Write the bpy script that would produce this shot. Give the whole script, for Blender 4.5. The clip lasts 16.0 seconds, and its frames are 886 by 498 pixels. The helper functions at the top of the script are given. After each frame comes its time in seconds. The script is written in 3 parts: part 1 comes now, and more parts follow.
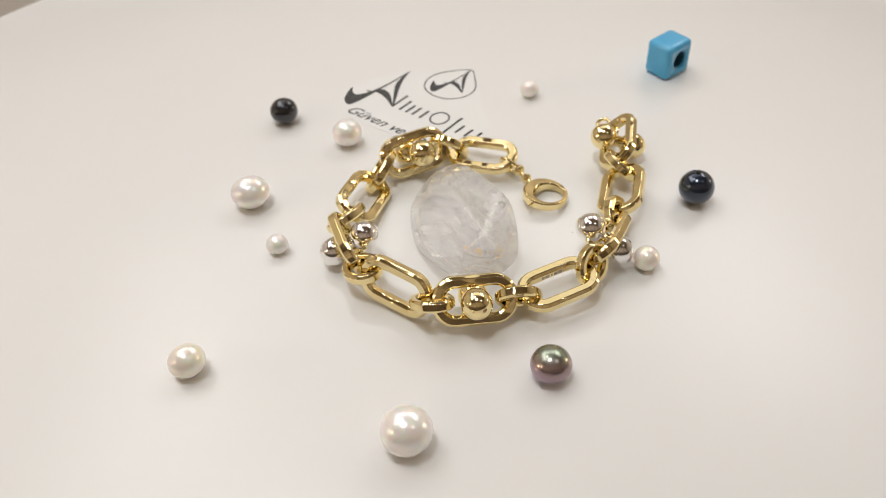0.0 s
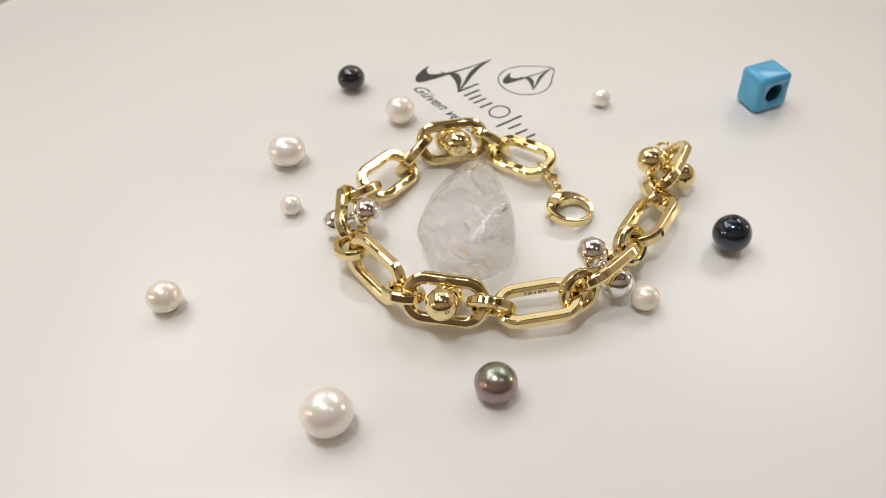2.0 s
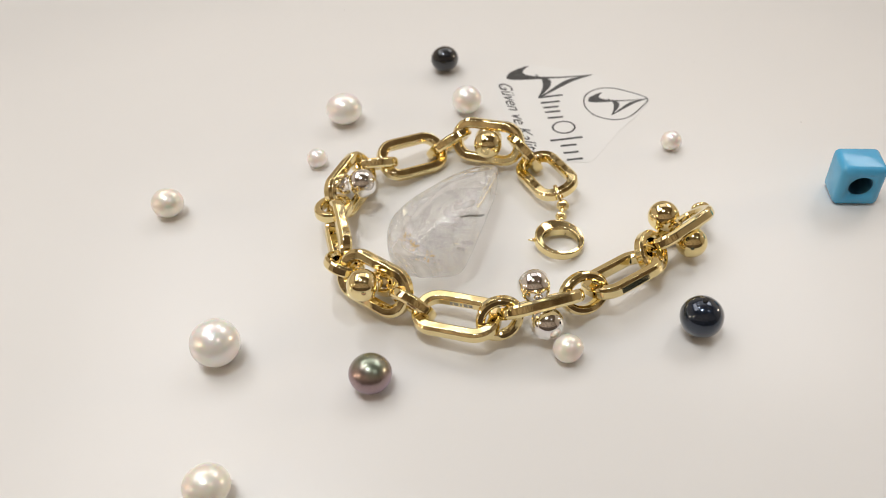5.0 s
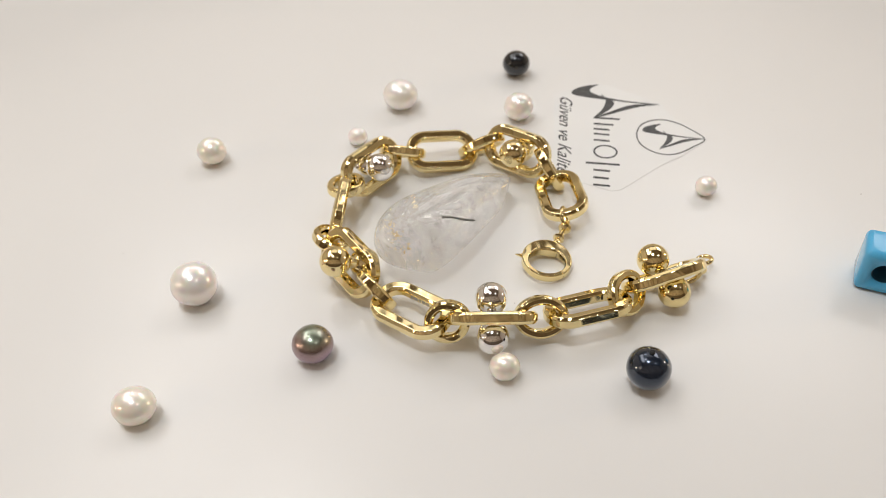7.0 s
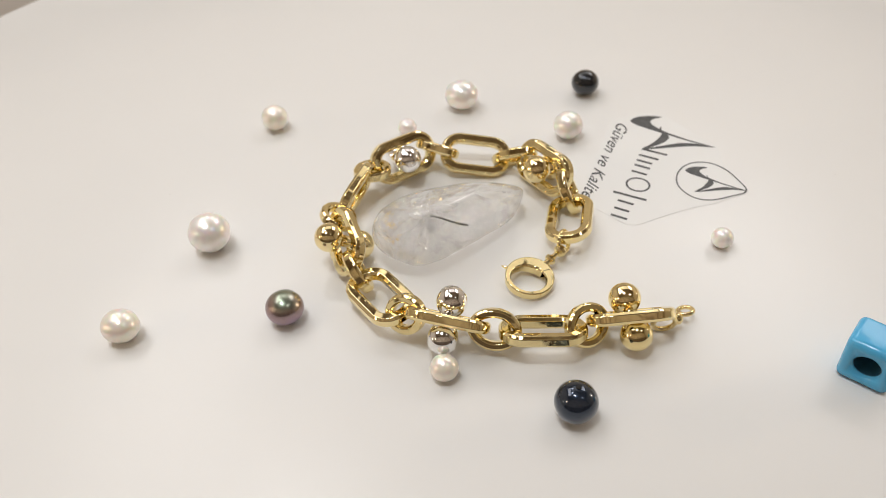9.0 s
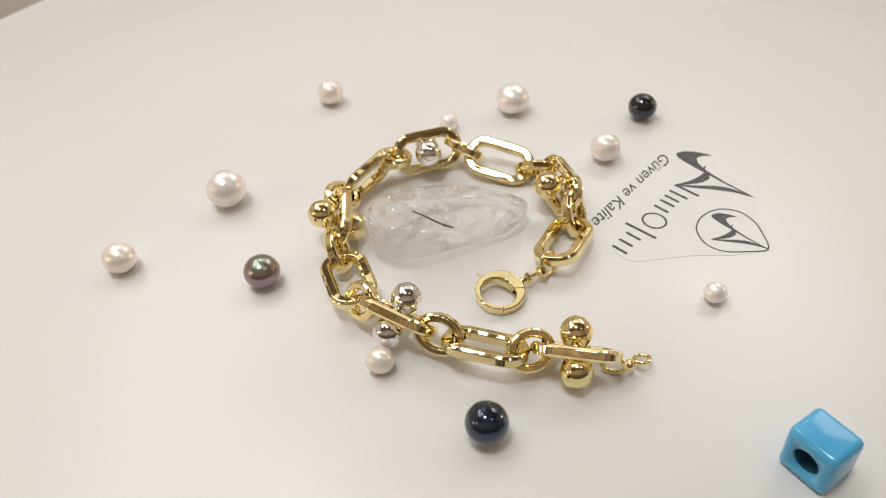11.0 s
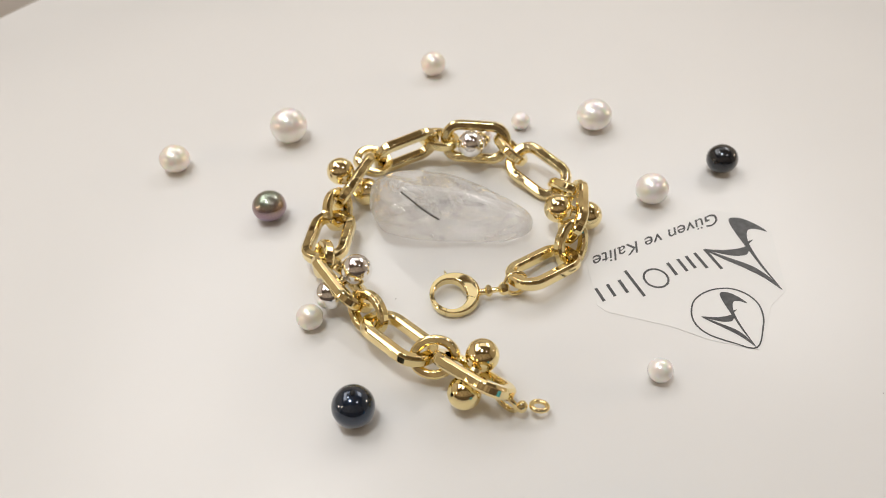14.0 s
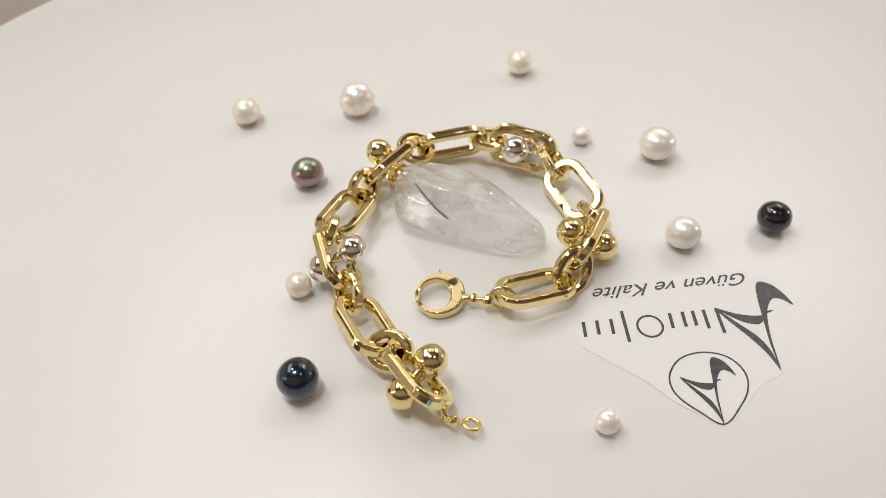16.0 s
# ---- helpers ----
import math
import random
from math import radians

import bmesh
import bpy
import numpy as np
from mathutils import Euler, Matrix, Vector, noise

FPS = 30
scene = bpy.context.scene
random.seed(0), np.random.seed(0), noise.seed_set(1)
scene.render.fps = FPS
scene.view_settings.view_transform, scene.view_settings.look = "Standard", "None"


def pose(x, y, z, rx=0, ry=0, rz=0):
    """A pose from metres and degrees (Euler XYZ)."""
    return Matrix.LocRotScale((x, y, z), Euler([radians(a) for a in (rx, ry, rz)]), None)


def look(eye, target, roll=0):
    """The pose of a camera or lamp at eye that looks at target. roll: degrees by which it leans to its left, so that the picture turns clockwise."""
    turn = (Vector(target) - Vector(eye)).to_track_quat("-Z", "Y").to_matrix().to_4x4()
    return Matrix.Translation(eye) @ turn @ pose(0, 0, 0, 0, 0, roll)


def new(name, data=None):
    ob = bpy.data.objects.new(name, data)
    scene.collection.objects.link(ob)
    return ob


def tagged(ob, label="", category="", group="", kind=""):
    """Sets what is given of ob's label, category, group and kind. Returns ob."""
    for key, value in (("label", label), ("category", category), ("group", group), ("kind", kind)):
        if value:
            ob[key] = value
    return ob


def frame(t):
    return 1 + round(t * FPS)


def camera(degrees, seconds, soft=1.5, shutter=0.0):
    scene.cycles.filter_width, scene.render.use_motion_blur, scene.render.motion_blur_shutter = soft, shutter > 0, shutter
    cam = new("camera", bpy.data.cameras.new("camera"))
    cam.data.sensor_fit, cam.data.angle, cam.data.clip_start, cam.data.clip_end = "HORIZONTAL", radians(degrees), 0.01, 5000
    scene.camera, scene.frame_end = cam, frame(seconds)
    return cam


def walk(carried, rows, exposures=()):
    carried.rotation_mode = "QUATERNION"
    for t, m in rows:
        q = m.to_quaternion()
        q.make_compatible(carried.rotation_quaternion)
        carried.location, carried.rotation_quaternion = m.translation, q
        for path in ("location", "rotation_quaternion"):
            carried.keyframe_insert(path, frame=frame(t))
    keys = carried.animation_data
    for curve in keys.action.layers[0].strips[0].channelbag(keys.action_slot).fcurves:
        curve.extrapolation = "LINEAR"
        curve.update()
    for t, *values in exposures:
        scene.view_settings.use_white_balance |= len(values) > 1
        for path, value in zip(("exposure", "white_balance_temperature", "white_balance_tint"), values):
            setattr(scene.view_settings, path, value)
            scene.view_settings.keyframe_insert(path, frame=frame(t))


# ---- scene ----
U = 0.0125  # one step of the plan is 12.5 mm
cam = camera(55.6, 16.0, 0.8)
cam.data.dof.use_dof, cam.data.dof.focus_distance, cam.data.dof.aperture_fstop = True, 0.158, 23.0
PATH = [
    (0, (0.00135, -0.13830, 0.12441), (-0.00418, -0.00812, 0.00021), -3.13),
    (0.5, (0.00096, -0.13718, 0.12372), (-0.00529, -0.00717, -0.00061), -3.26),
    (1, (-0.00028, -0.13501, 0.12300), (-0.00629, -0.00538, -0.00173), -3.22),
    (1.5, (-0.00136, -0.13348, 0.12235), (-0.00758, -0.00410, -0.00264), -3.22),
    (2, (-0.00158, -0.13351, 0.12146), (-0.00710, -0.00428, -0.00371), -3.23),
    (2.5, (-0.00064, -0.13339, 0.12119), (-0.00671, -0.00418, -0.00399), -3.30),
    (3, (0.00039, -0.13324, 0.12209), (-0.00608, -0.00406, -0.00309), -3.52),
    (3.5, (0.00070, -0.13396, 0.12153), (-0.00613, -0.00431, -0.00315), -3.48),
    (4, (0.00117, -0.13302, 0.12118), (-0.00510, -0.00339, -0.00354), -3.62),
    (4.5, (0.00107, -0.13198, 0.11950), (-0.00519, -0.00223, -0.00510), -3.66),
    (7, (0.00031, -0.13370, 0.12119), (-0.00551, -0.00364, -0.00310), -3.16),
    (7.5, (-0.00190, -0.13353, 0.12327), (-0.00775, -0.00327, -0.00082), -2.96),
    (8, (-0.00216, -0.13380, 0.12295), (-0.00782, -0.00331, -0.00090), -3.34),
    (8.5, (-0.00048, -0.13636, 0.12337), (-0.00607, -0.00600, -0.00063), -3.45),
    (9, (-0.00041, -0.13747, 0.12496), (-0.00661, -0.00689, 0.00122), -3.60),
    (9.5, (-0.00087, -0.13711, 0.12544), (-0.00663, -0.00644, 0.00178), -3.59),
    (10, (-0.00107, -0.13638, 0.12532), (-0.00628, -0.00546, 0.00190), -3.59),
    (12.5, (0.00073, -0.13641, 0.12451), (-0.00470, -0.00605, 0.00051), -4.11),
    (13, (0.00110, -0.13649, 0.12555), (-0.00485, -0.00618, 0.00152), -3.97),
    (13.5, (0.00096, -0.13567, 0.12490), (-0.00553, -0.00552, 0.00072), -4.19),
    (14, (0.00038, -0.13471, 0.12487), (-0.00569, -0.00501, 0.00020), -4.18),
    (14.5, (0.00161, -0.13433, 0.12431), (-0.00523, -0.00493, -0.00062), -4.37),
    (15, (-0.00004, -0.13345, 0.12430), (-0.00714, -0.00450, -0.00108), -4.25),
    (15.5, (-0.00034, -0.13158, 0.12546), (-0.00780, -0.00260, 0.00013), -4.16),
    (16, (-0.00108, -0.13160, 0.12503), (-0.00869, -0.00269, -0.00036), -4.40),
]
walk(cam, [(t, look(eye, target, roll)) for t, eye, target, roll in PATH])

# ---- light: a closed shop room with ceiling panels, three side lamps and added fill lights ----
world = bpy.data.worlds.new("room_air")
scene.world = world
world.use_nodes = True
world.node_tree.nodes["Background"].inputs[0].default_value = (1.0, 0.86, 0.68, 1)
world.node_tree.nodes["Background"].inputs[1].default_value = 0.07
scene.view_settings.exposure = 0.0


def area(name, at, target, sx, sy, watts, colour):
    data = bpy.data.lights.new(name, "AREA")
    data.shape, data.size, data.size_y, data.energy, data.color = "RECTANGLE", sx, sy, watts, colour
    ob = new(name, data)
    ob.matrix_world = look(at, target)
    return ob


WHITE = (1.0, 0.98, 0.965)
WARM = (1.0, 0.79, 0.56)
area("ceiling_panel_light", (-0.18, -0.14, 1.47), (-0.18, -0.14, 0), 0.24, 0.22, 6.1, (0.925, 0.97, 1.0))
area("ceiling_panel_light", (-0.45, 0.35, 1.47), (-0.45, 0.35, 0), 0.16, 0.16, 2.2, WHITE)
# added fill with no known fixture: lifts gold tops and the far tabletop
area("added_box_light", (0.0, 1.3, 1.47), (0.0, 1.3, 0), 1.0, 1.2, 3.0, (1.0, 0.965, 0.92))
area("downlight_light", (0.72, -0.36, 1.47), (0.72, -0.36, 0), 0.09, 0.09, 1.2, WHITE)
# added strips, no such fixture known: brighten the tabletop left and far right
area("added_strip_light", (-0.95, 0.85, 1.47), (-0.95, 0.85, 0), 0.55, 1.7, 11.0, (1.0, 0.975, 0.96))
area("added_strip_light", (1.05, 1.45, 1.47), (1.05, 1.45, 0), 0.7, 1.2, 10.5, (1.0, 0.975, 0.96))
# two further spots added only for sparkle on the metal
for x, y in ((-0.35, 1.3), (0.4, 1.6)):
    area("downlight_light", (x, y, 1.47), (x, y, 0), 0.09, 0.09, 2.6, WHITE)
for at, watts in (((-1.45, -0.25, 0.36), 1.3), ((-1.2, -0.55, 0.68), 1.3), ((1.45, 0.38, 0.40), 2.4)):
    area("wall_lamp_light", at, (0, 0, 0.05), 0.11, 0.11, watts, WARM)


# ---- materials ----
def material(name, colour, rough=0.5, metal=0.0, **more):
    m = bpy.data.materials.new(name)
    m.use_nodes = True
    b = m.node_tree.nodes["Principled BSDF"]
    b.inputs["Base Color"].default_value = (*colour, 1)
    b.inputs["Roughness"].default_value = rough
    b.inputs["Metallic"].default_value = metal
    for key, value in more.items():
        b.inputs[key.replace("_", " ")].default_value = value
    return m


def speckle(m, low, high, scale, detail=4.0, lo=0.35, hi=0.65, into="Base Color"):
    """Noise between two values, laid into one input of the surface."""
    n = m.node_tree.nodes
    l = m.node_tree.links
    co, tex, ramp = n.new("ShaderNodeTexCoord"), n.new("ShaderNodeTexNoise"), n.new("ShaderNodeValToRGB")
    tex.inputs["Scale"].default_value, tex.inputs["Detail"].default_value = scale, detail
    ramp.color_ramp.elements[0].position, ramp.color_ramp.elements[1].position = lo, hi
    ramp.color_ramp.elements[0].color, ramp.color_ramp.elements[1].color = (*low, 1), (*high, 1)
    l.new(co.outputs["Object"], tex.inputs["Vector"])
    l.new(tex.outputs["Fac"], ramp.inputs["Fac"])
    l.new(ramp.outputs["Color"], n["Principled BSDF"].inputs[into])
    return m


def relief(m, scale, strength, distance, detail=3.0):
    n = m.node_tree.nodes
    l = m.node_tree.links
    co, tex, bump = n.new("ShaderNodeTexCoord"), n.new("ShaderNodeTexNoise"), n.new("ShaderNodeBump")
    tex.inputs["Scale"].default_value, tex.inputs["Detail"].default_value = scale, detail
    bump.inputs["Strength"].default_value, bump.inputs["Distance"].default_value = strength, distance
    l.new(co.outputs["Object"], tex.inputs["Vector"])
    l.new(tex.outputs["Fac"], bump.inputs["Height"])
    l.new(bump.outputs["Normal"], n["Principled BSDF"].inputs["Normal"])
    return m


GOLD = relief(speckle(material("polished_gold", (0.95, 0.76, 0.36), 0.06, 1.0), (0.03,) * 3, (0.12,) * 3, 300, into="Roughness"), 170, 0.42, 0.0011, 0.8)
speckle(GOLD, (0.89, 0.735, 0.375), (0.95, 0.805, 0.45), 120)
SILVER = relief(speckle(material("rhodium_white_gold", (0.93, 0.915, 0.90), 0.05, 1.0), (0.03,) * 3, (0.09,) * 3, 300, into="Roughness"), 240, 0.4, 0.0003, 0.6)
WHITE_PEARL = relief(material("white_nacre", (0.86, 0.83, 0.79), 0.28, 0.3, Coat_Weight=0.7, Coat_Roughness=0.14, Subsurface_Weight=0.3, Subsurface_Scale=0.002), 190, 0.05, 0.0003)
speckle(WHITE_PEARL, (0.95, 0.90, 0.86), (0.98, 0.94, 0.89), 90)
CREAM_PEARL = relief(material("cream_nacre", (0.86, 0.82, 0.74), 0.30, 0.3, Coat_Weight=0.7, Coat_Roughness=0.15, Subsurface_Weight=0.3, Subsurface_Scale=0.002), 190, 0.06, 0.0003)
speckle(CREAM_PEARL, (0.94, 0.87, 0.77), (0.97, 0.92, 0.82), 90)
NAVY_PEARL = relief(material("navy_nacre", (0.02, 0.03, 0.05), 0.2, 0.6, Coat_Weight=1.0, Coat_Roughness=0.045), 320, 0.16, 0.0002)
speckle(NAVY_PEARL, (0.015, 0.026, 0.048), (0.028, 0.046, 0.08), 180)
BLACK_PEARL = relief(material("black_nacre", (0.012, 0.014, 0.018), 0.2, 0.45, Coat_Weight=1.0, Coat_Roughness=0.06), 320, 0.16, 0.0002)
speckle(BLACK_PEARL, (0.008, 0.010, 0.013), (0.016, 0.019, 0.026), 180)
PURPLE_PEARL = relief(material("peacock_nacre", (0.25, 0.16, 0.2), 0.27, 0.85, Coat_Weight=0.35, Coat_Roughness=0.18), 300, 0.16, 0.0003)


def nacre_sheen_bands(m, stops, height, wander):
    """Nacre's colour and shifting sheen painted in soft bands from the foot of a pearl to its crown, let wander by
    noise.
    """
    n, l = m.node_tree.nodes, m.node_tree.links
    co, sep, tex, add, ramp = (n.new("ShaderNode" + k) for k in ("TexCoord", "SeparateXYZ", "TexNoise", "Math", "ValToRGB"))
    scale = n.new("ShaderNodeMath")
    scale.operation, add.operation = "MULTIPLY", "MULTIPLY_ADD"
    scale.inputs[1].default_value, add.inputs[1].default_value = 1 / height, wander
    tex.inputs["Scale"].default_value, tex.inputs["Detail"].default_value = 170.0, 1.0
    e = ramp.color_ramp.elements
    while len(e) < len(stops):
        e.new(0.5)
    for k, (at, colour) in enumerate(stops):
        e[k].position, e[k].color = at, (*colour, 1)
    l.new(co.outputs["Object"], sep.inputs[0])
    l.new(co.outputs["Object"], tex.inputs["Vector"])
    l.new(sep.outputs["Z"], scale.inputs[0])
    l.new(tex.outputs["Fac"], add.inputs[0])
    l.new(scale.outputs[0], add.inputs[2])
    l.new(add.outputs[0], ramp.inputs["Fac"])
    l.new(ramp.outputs["Color"], n["Principled BSDF"].inputs["Base Color"])


# green crown and mauve flanks paint the peacock sheen over the body colour
nacre_sheen_bands(PURPLE_PEARL, ((0.28, (0.27, 0.24, 0.38)), (0.55, (0.36, 0.25, 0.31)), (0.82, (0.38, 0.29, 0.27)), (1.0, (0.29, 0.34, 0.26))), 0.0092, 0.55)
BLUE = speckle(material("blue_acrylic", (0.06, 0.36, 0.62), 0.16, 0.0, Coat_Weight=0.2, Coat_Roughness=0.05, Specular_IOR_Level=0.4), (0.07, 0.38, 0.66), (0.09, 0.43, 0.72), 200)


# darker blue that puts the shade of the cube's hole into the colour
BORE_SHADE = speckle(material("bore_shade", (0.04, 0.14, 0.22), 0.3), (0.03, 0.11, 0.18), (0.05, 0.17, 0.26), 300)


def rock_crystal():
    """Clear quartz with milky veils: see-through with a little refraction, a white haze in patches and a polished skin."""
    m = bpy.data.materials.new("rock_crystal")
    m.use_nodes = True
    n, l = m.node_tree.nodes, m.node_tree.links
    n.remove(n["Principled BSDF"])
    bend, clear, haze, sheen = (n.new("ShaderNodeBsdf" + k) for k in ("Glass", "Transparent", "Diffuse", "Glossy"))
    bend.inputs["IOR"].default_value, bend.inputs["Roughness"].default_value = 1.48, 0.0
    clear.inputs["Color"].default_value = bend.inputs["Color"].default_value = (1.0, 1.0, 1.0, 1)
    haze.inputs["Color"].default_value = (0.98, 0.97, 0.96, 1)
    sheen.inputs["Roughness"].default_value = 0.035
    glow, milk = n.new("ShaderNodeBsdfTranslucent"), n.new("ShaderNodeMixShader")
    glow.inputs["Color"].default_value = (0.98, 0.97, 0.96, 1)
    milk.inputs[0].default_value = 0.5
    l.new(haze.outputs[0], milk.inputs[1])
    l.new(glow.outputs[0], milk.inputs[2])
    co, tex, ramp = n.new("ShaderNodeTexCoord"), n.new("ShaderNodeTexNoise"), n.new("ShaderNodeMapRange")
    face, power, weak = n.new("ShaderNodeLayerWeight"), n.new("ShaderNodeMath"), n.new("ShaderNodeMath")
    tex.inputs["Scale"].default_value, tex.inputs["Detail"].default_value, tex.inputs["Distortion"].default_value = 48.0, 3.0, 2.2
    ramp.inputs["From Min"].default_value, ramp.inputs["From Max"].default_value = 0.38, 0.68
    ramp.inputs["To Min"].default_value, ramp.inputs["To Max"].default_value = 0.04, 0.36
    face.inputs["Blend"].default_value = 0.5
    power.operation, weak.operation = "POWER", "MULTIPLY_ADD"
    power.inputs[1].default_value = 4.0
    weak.inputs[1].default_value, weak.inputs[2].default_value = 0.5, 0.05
    mixes = [n.new("ShaderNodeMixShader") for _ in range(3)]
    grain, bump = n.new("ShaderNodeTexNoise"), n.new("ShaderNodeBump")
    grain.inputs["Scale"].default_value, grain.inputs["Detail"].default_value, grain.inputs["Distortion"].default_value = 130.0, 2.0, 1.2
    bump.inputs["Strength"].default_value, bump.inputs["Distance"].default_value = 0.22, 0.0005
    l.new(co.outputs["Object"], grain.inputs["Vector"])
    l.new(grain.outputs["Fac"], bump.inputs["Height"])
    l.new(bump.outputs["Normal"], sheen.inputs["Normal"])
    l.new(bump.outputs["Normal"], bend.inputs["Normal"])
    l.new(co.outputs["Object"], tex.inputs["Vector"])
    l.new(tex.outputs["Fac"], ramp.inputs["Value"])
    mixes[0].inputs[0].default_value = 0.34
    l.new(clear.outputs[0], mixes[0].inputs[1])
    l.new(bend.outputs[0], mixes[0].inputs[2])
    l.new(ramp.outputs[0], mixes[1].inputs[0])
    l.new(mixes[0].outputs[0], mixes[1].inputs[1])
    l.new(milk.outputs[0], mixes[1].inputs[2])
    l.new(face.outputs["Facing"], power.inputs[0])
    l.new(power.outputs[0], weak.inputs[0])
    l.new(weak.outputs[0], mixes[2].inputs[0])
    l.new(mixes[1].outputs[0], mixes[2].inputs[1])
    l.new(sheen.outputs[0], mixes[2].inputs[2])
    l.new(mixes[2].outputs[0], n["Material Output"].inputs["Surface"])
    return m


CRYSTAL = rock_crystal()


def frosty():
    """Small white flaws that take light from both sides, with a glint on their skin."""
    m = bpy.data.materials.new("frosty_inclusion")
    m.use_nodes = True
    n, l = m.node_tree.nodes, m.node_tree.links
    n.remove(n["Principled BSDF"])
    a, b, c = n.new("ShaderNodeBsdfDiffuse"), n.new("ShaderNodeBsdfTranslucent"), n.new("ShaderNodeBsdfGlossy")
    one, two = n.new("ShaderNodeMixShader"), n.new("ShaderNodeMixShader")
    for k in (a, b, c):
        k.inputs["Color"].default_value = (0.98, 0.98, 0.97, 1)
    c.inputs["Roughness"].default_value = 0.15
    two.inputs[0].default_value = 0.55
    l.new(a.outputs[0], one.inputs[1])
    l.new(b.outputs[0], one.inputs[2])
    l.new(one.outputs[0], two.inputs[1])
    l.new(c.outputs[0], two.inputs[2])
    l.new(two.outputs[0], n["Material Output"].inputs["Surface"])
    return m


FROST = frosty()
VEIL = material("milky_veil", (0.95, 0.95, 0.95), 0.3, 0.0, Alpha=0.3)
speckle(VEIL, (0.0,) * 3, (0.10,) * 3, 260, 5.0, 0.42, 0.66, into="Alpha")
RUST = speckle(material("rust_inclusion", (0.55, 0.28, 0.03), 0.5), (0.62, 0.32, 0.03), (0.85, 0.56, 0.10), 900)
HAIR = material("grey_hair_inclusion", (0.42, 0.41, 0.39), 0.4)
NEEDLE = material("dark_needle", (0.06, 0.06, 0.05), 0.4)
TABLE = relief(speckle(material("white_acrylic", (0.78, 0.76, 0.73), 0.3), (0.78, 0.77, 0.752), (0.79, 0.78, 0.762), 25), 1500, 0.02, 0.0001)
PAPER = speckle(material("thin_film_paper", (0.78, 0.775, 0.765), 0.4), (0.775, 0.77, 0.755), (0.79, 0.785, 0.77), 60)
INK = speckle(material("black_print", (0.02, 0.02, 0.022), 0.35), (0.025,) * 3, (0.055,) * 3, 900)
COUNTER = speckle(material("taupe_counter", (0.3, 0.26, 0.22), 0.5), (0.28, 0.24, 0.2), (0.33, 0.29, 0.25), 12)
WALL = speckle(material("cream_wall_paint", (0.60, 0.53, 0.44), 0.8), (0.57, 0.50, 0.41), (0.63, 0.56, 0.47), 3)
BACK_WALL = speckle(material("tan_wall_paint", (0.36, 0.29, 0.21), 0.8), (0.2, 0.15, 0.11), (0.48, 0.40, 0.31), 6)
# brown of the added dark panel that metal and pearls reflect
ADDED_DARK = speckle(material("added_dark_brown", (0.2, 0.15, 0.11), 0.6), (0.08, 0.055, 0.04), (0.12, 0.085, 0.06), 6)
CEILING = speckle(material("taupe_ceiling_paint", (0.3, 0.25, 0.2), 0.8), (0.25, 0.20, 0.155), (0.36, 0.30, 0.24), 6)
SPECK = material("dust_speck", (0.25, 0.22, 0.2), 0.8)

TURNERS = []


# ---- mesh helpers; plan steps in, metres out ----
def link_mesh(name, bm, mat, parent=None, label="", smooth=True, sharp=None, normals=None):
    me = bpy.data.meshes.new(name)
    bmesh.ops.recalc_face_normals(bm, faces=bm.faces)
    bmesh.ops.scale(bm, vec=(U, U, U), verts=bm.verts)
    for f in bm.faces:
        f.smooth = smooth
    if sharp is not None:
        for e in bm.edges:
            if len(e.link_faces) == 2 and e.calc_face_angle() > radians(sharp):
                e.smooth = False
    bm.to_mesh(me)
    bm.free()
    if normals:
        me.normals_split_custom_set_from_vertices(normals)
    me.materials.append(mat)
    ob = new(name, me)
    if parent is not None:
        ob.parent = parent
    if label:
        ob["label"] = label
    return ob


def part(name, bm, mat, parent, label="", smooth=True, sharp=None, normals=None):
    return link_mesh(name, bm, mat, parent, label, smooth, sharp, normals)


def thing(name, x, y, z, label, category, group="", rz=0.0):
    """A top-level thing that turns with the table; its base pose is at the clip's start."""
    ob = new(name)
    base = pose(x * U, y * U, z * U, 0, 0, rz)
    ob.matrix_world = base
    TURNERS.append((ob, base))
    return tagged(ob, label, category, group)


def turner(ob, x, y, z, rz=0.0):
    base = pose(x * U, y * U, z * U, 0, 0, rz)
    ob.matrix_world = base
    TURNERS.append((ob, base))
    return ob


def frame_of(d, s):
    """A turn with x along d and y as near to s as may be."""
    d = Vector(d).normalized()
    s = Vector(s)
    s = (s - d * s.dot(d)).normalized()
    n = d.cross(s)
    return Matrix((d, s, n)).transposed()


def sweep(path, section, closed=True):
    """A ring: each path step is (place, outward, axial); the section is (outward, axial) pairs."""
    bm = bmesh.new()
    rows = []
    for p, o, a, *k in path:
        g = k[0] if k else 1.0
        rows.append([bm.verts.new(p + o * (u * g) + a * (v * g)) for u, v in section])
    n, m = len(rows), len(section)
    for i in range(n if closed else n - 1):
        for j in range(m):
            bm.faces.new((rows[i][j], rows[(i + 1) % n][j], rows[(i + 1) % n][(j + 1) % m], rows[i][(j + 1) % m]))
    if not closed:
        bm.faces.new(rows[0])
        bm.faces.new(rows[-1])
    return bm


def round_rect(lx, ly, r, turn, centre, steps=10):
    """The centre line of a rounded rectangle ring with half sizes lx, ly."""
    out = []
    axial = turn @ Vector((0, 0, 1))
    for q, (sx, sy) in enumerate(((1, 1), (-1, 1), (-1, -1), (1, -1))):
        for k in range(steps + 1):
            a = radians(90 * q + 90 * k / steps)
            o = Vector((math.cos(a), math.sin(a), 0))
            p = Vector((sx * (lx - r), sy * (ly - r), 0)) + o * r
            out.append((Vector(centre) + turn @ p, turn @ o, axial))
    return out


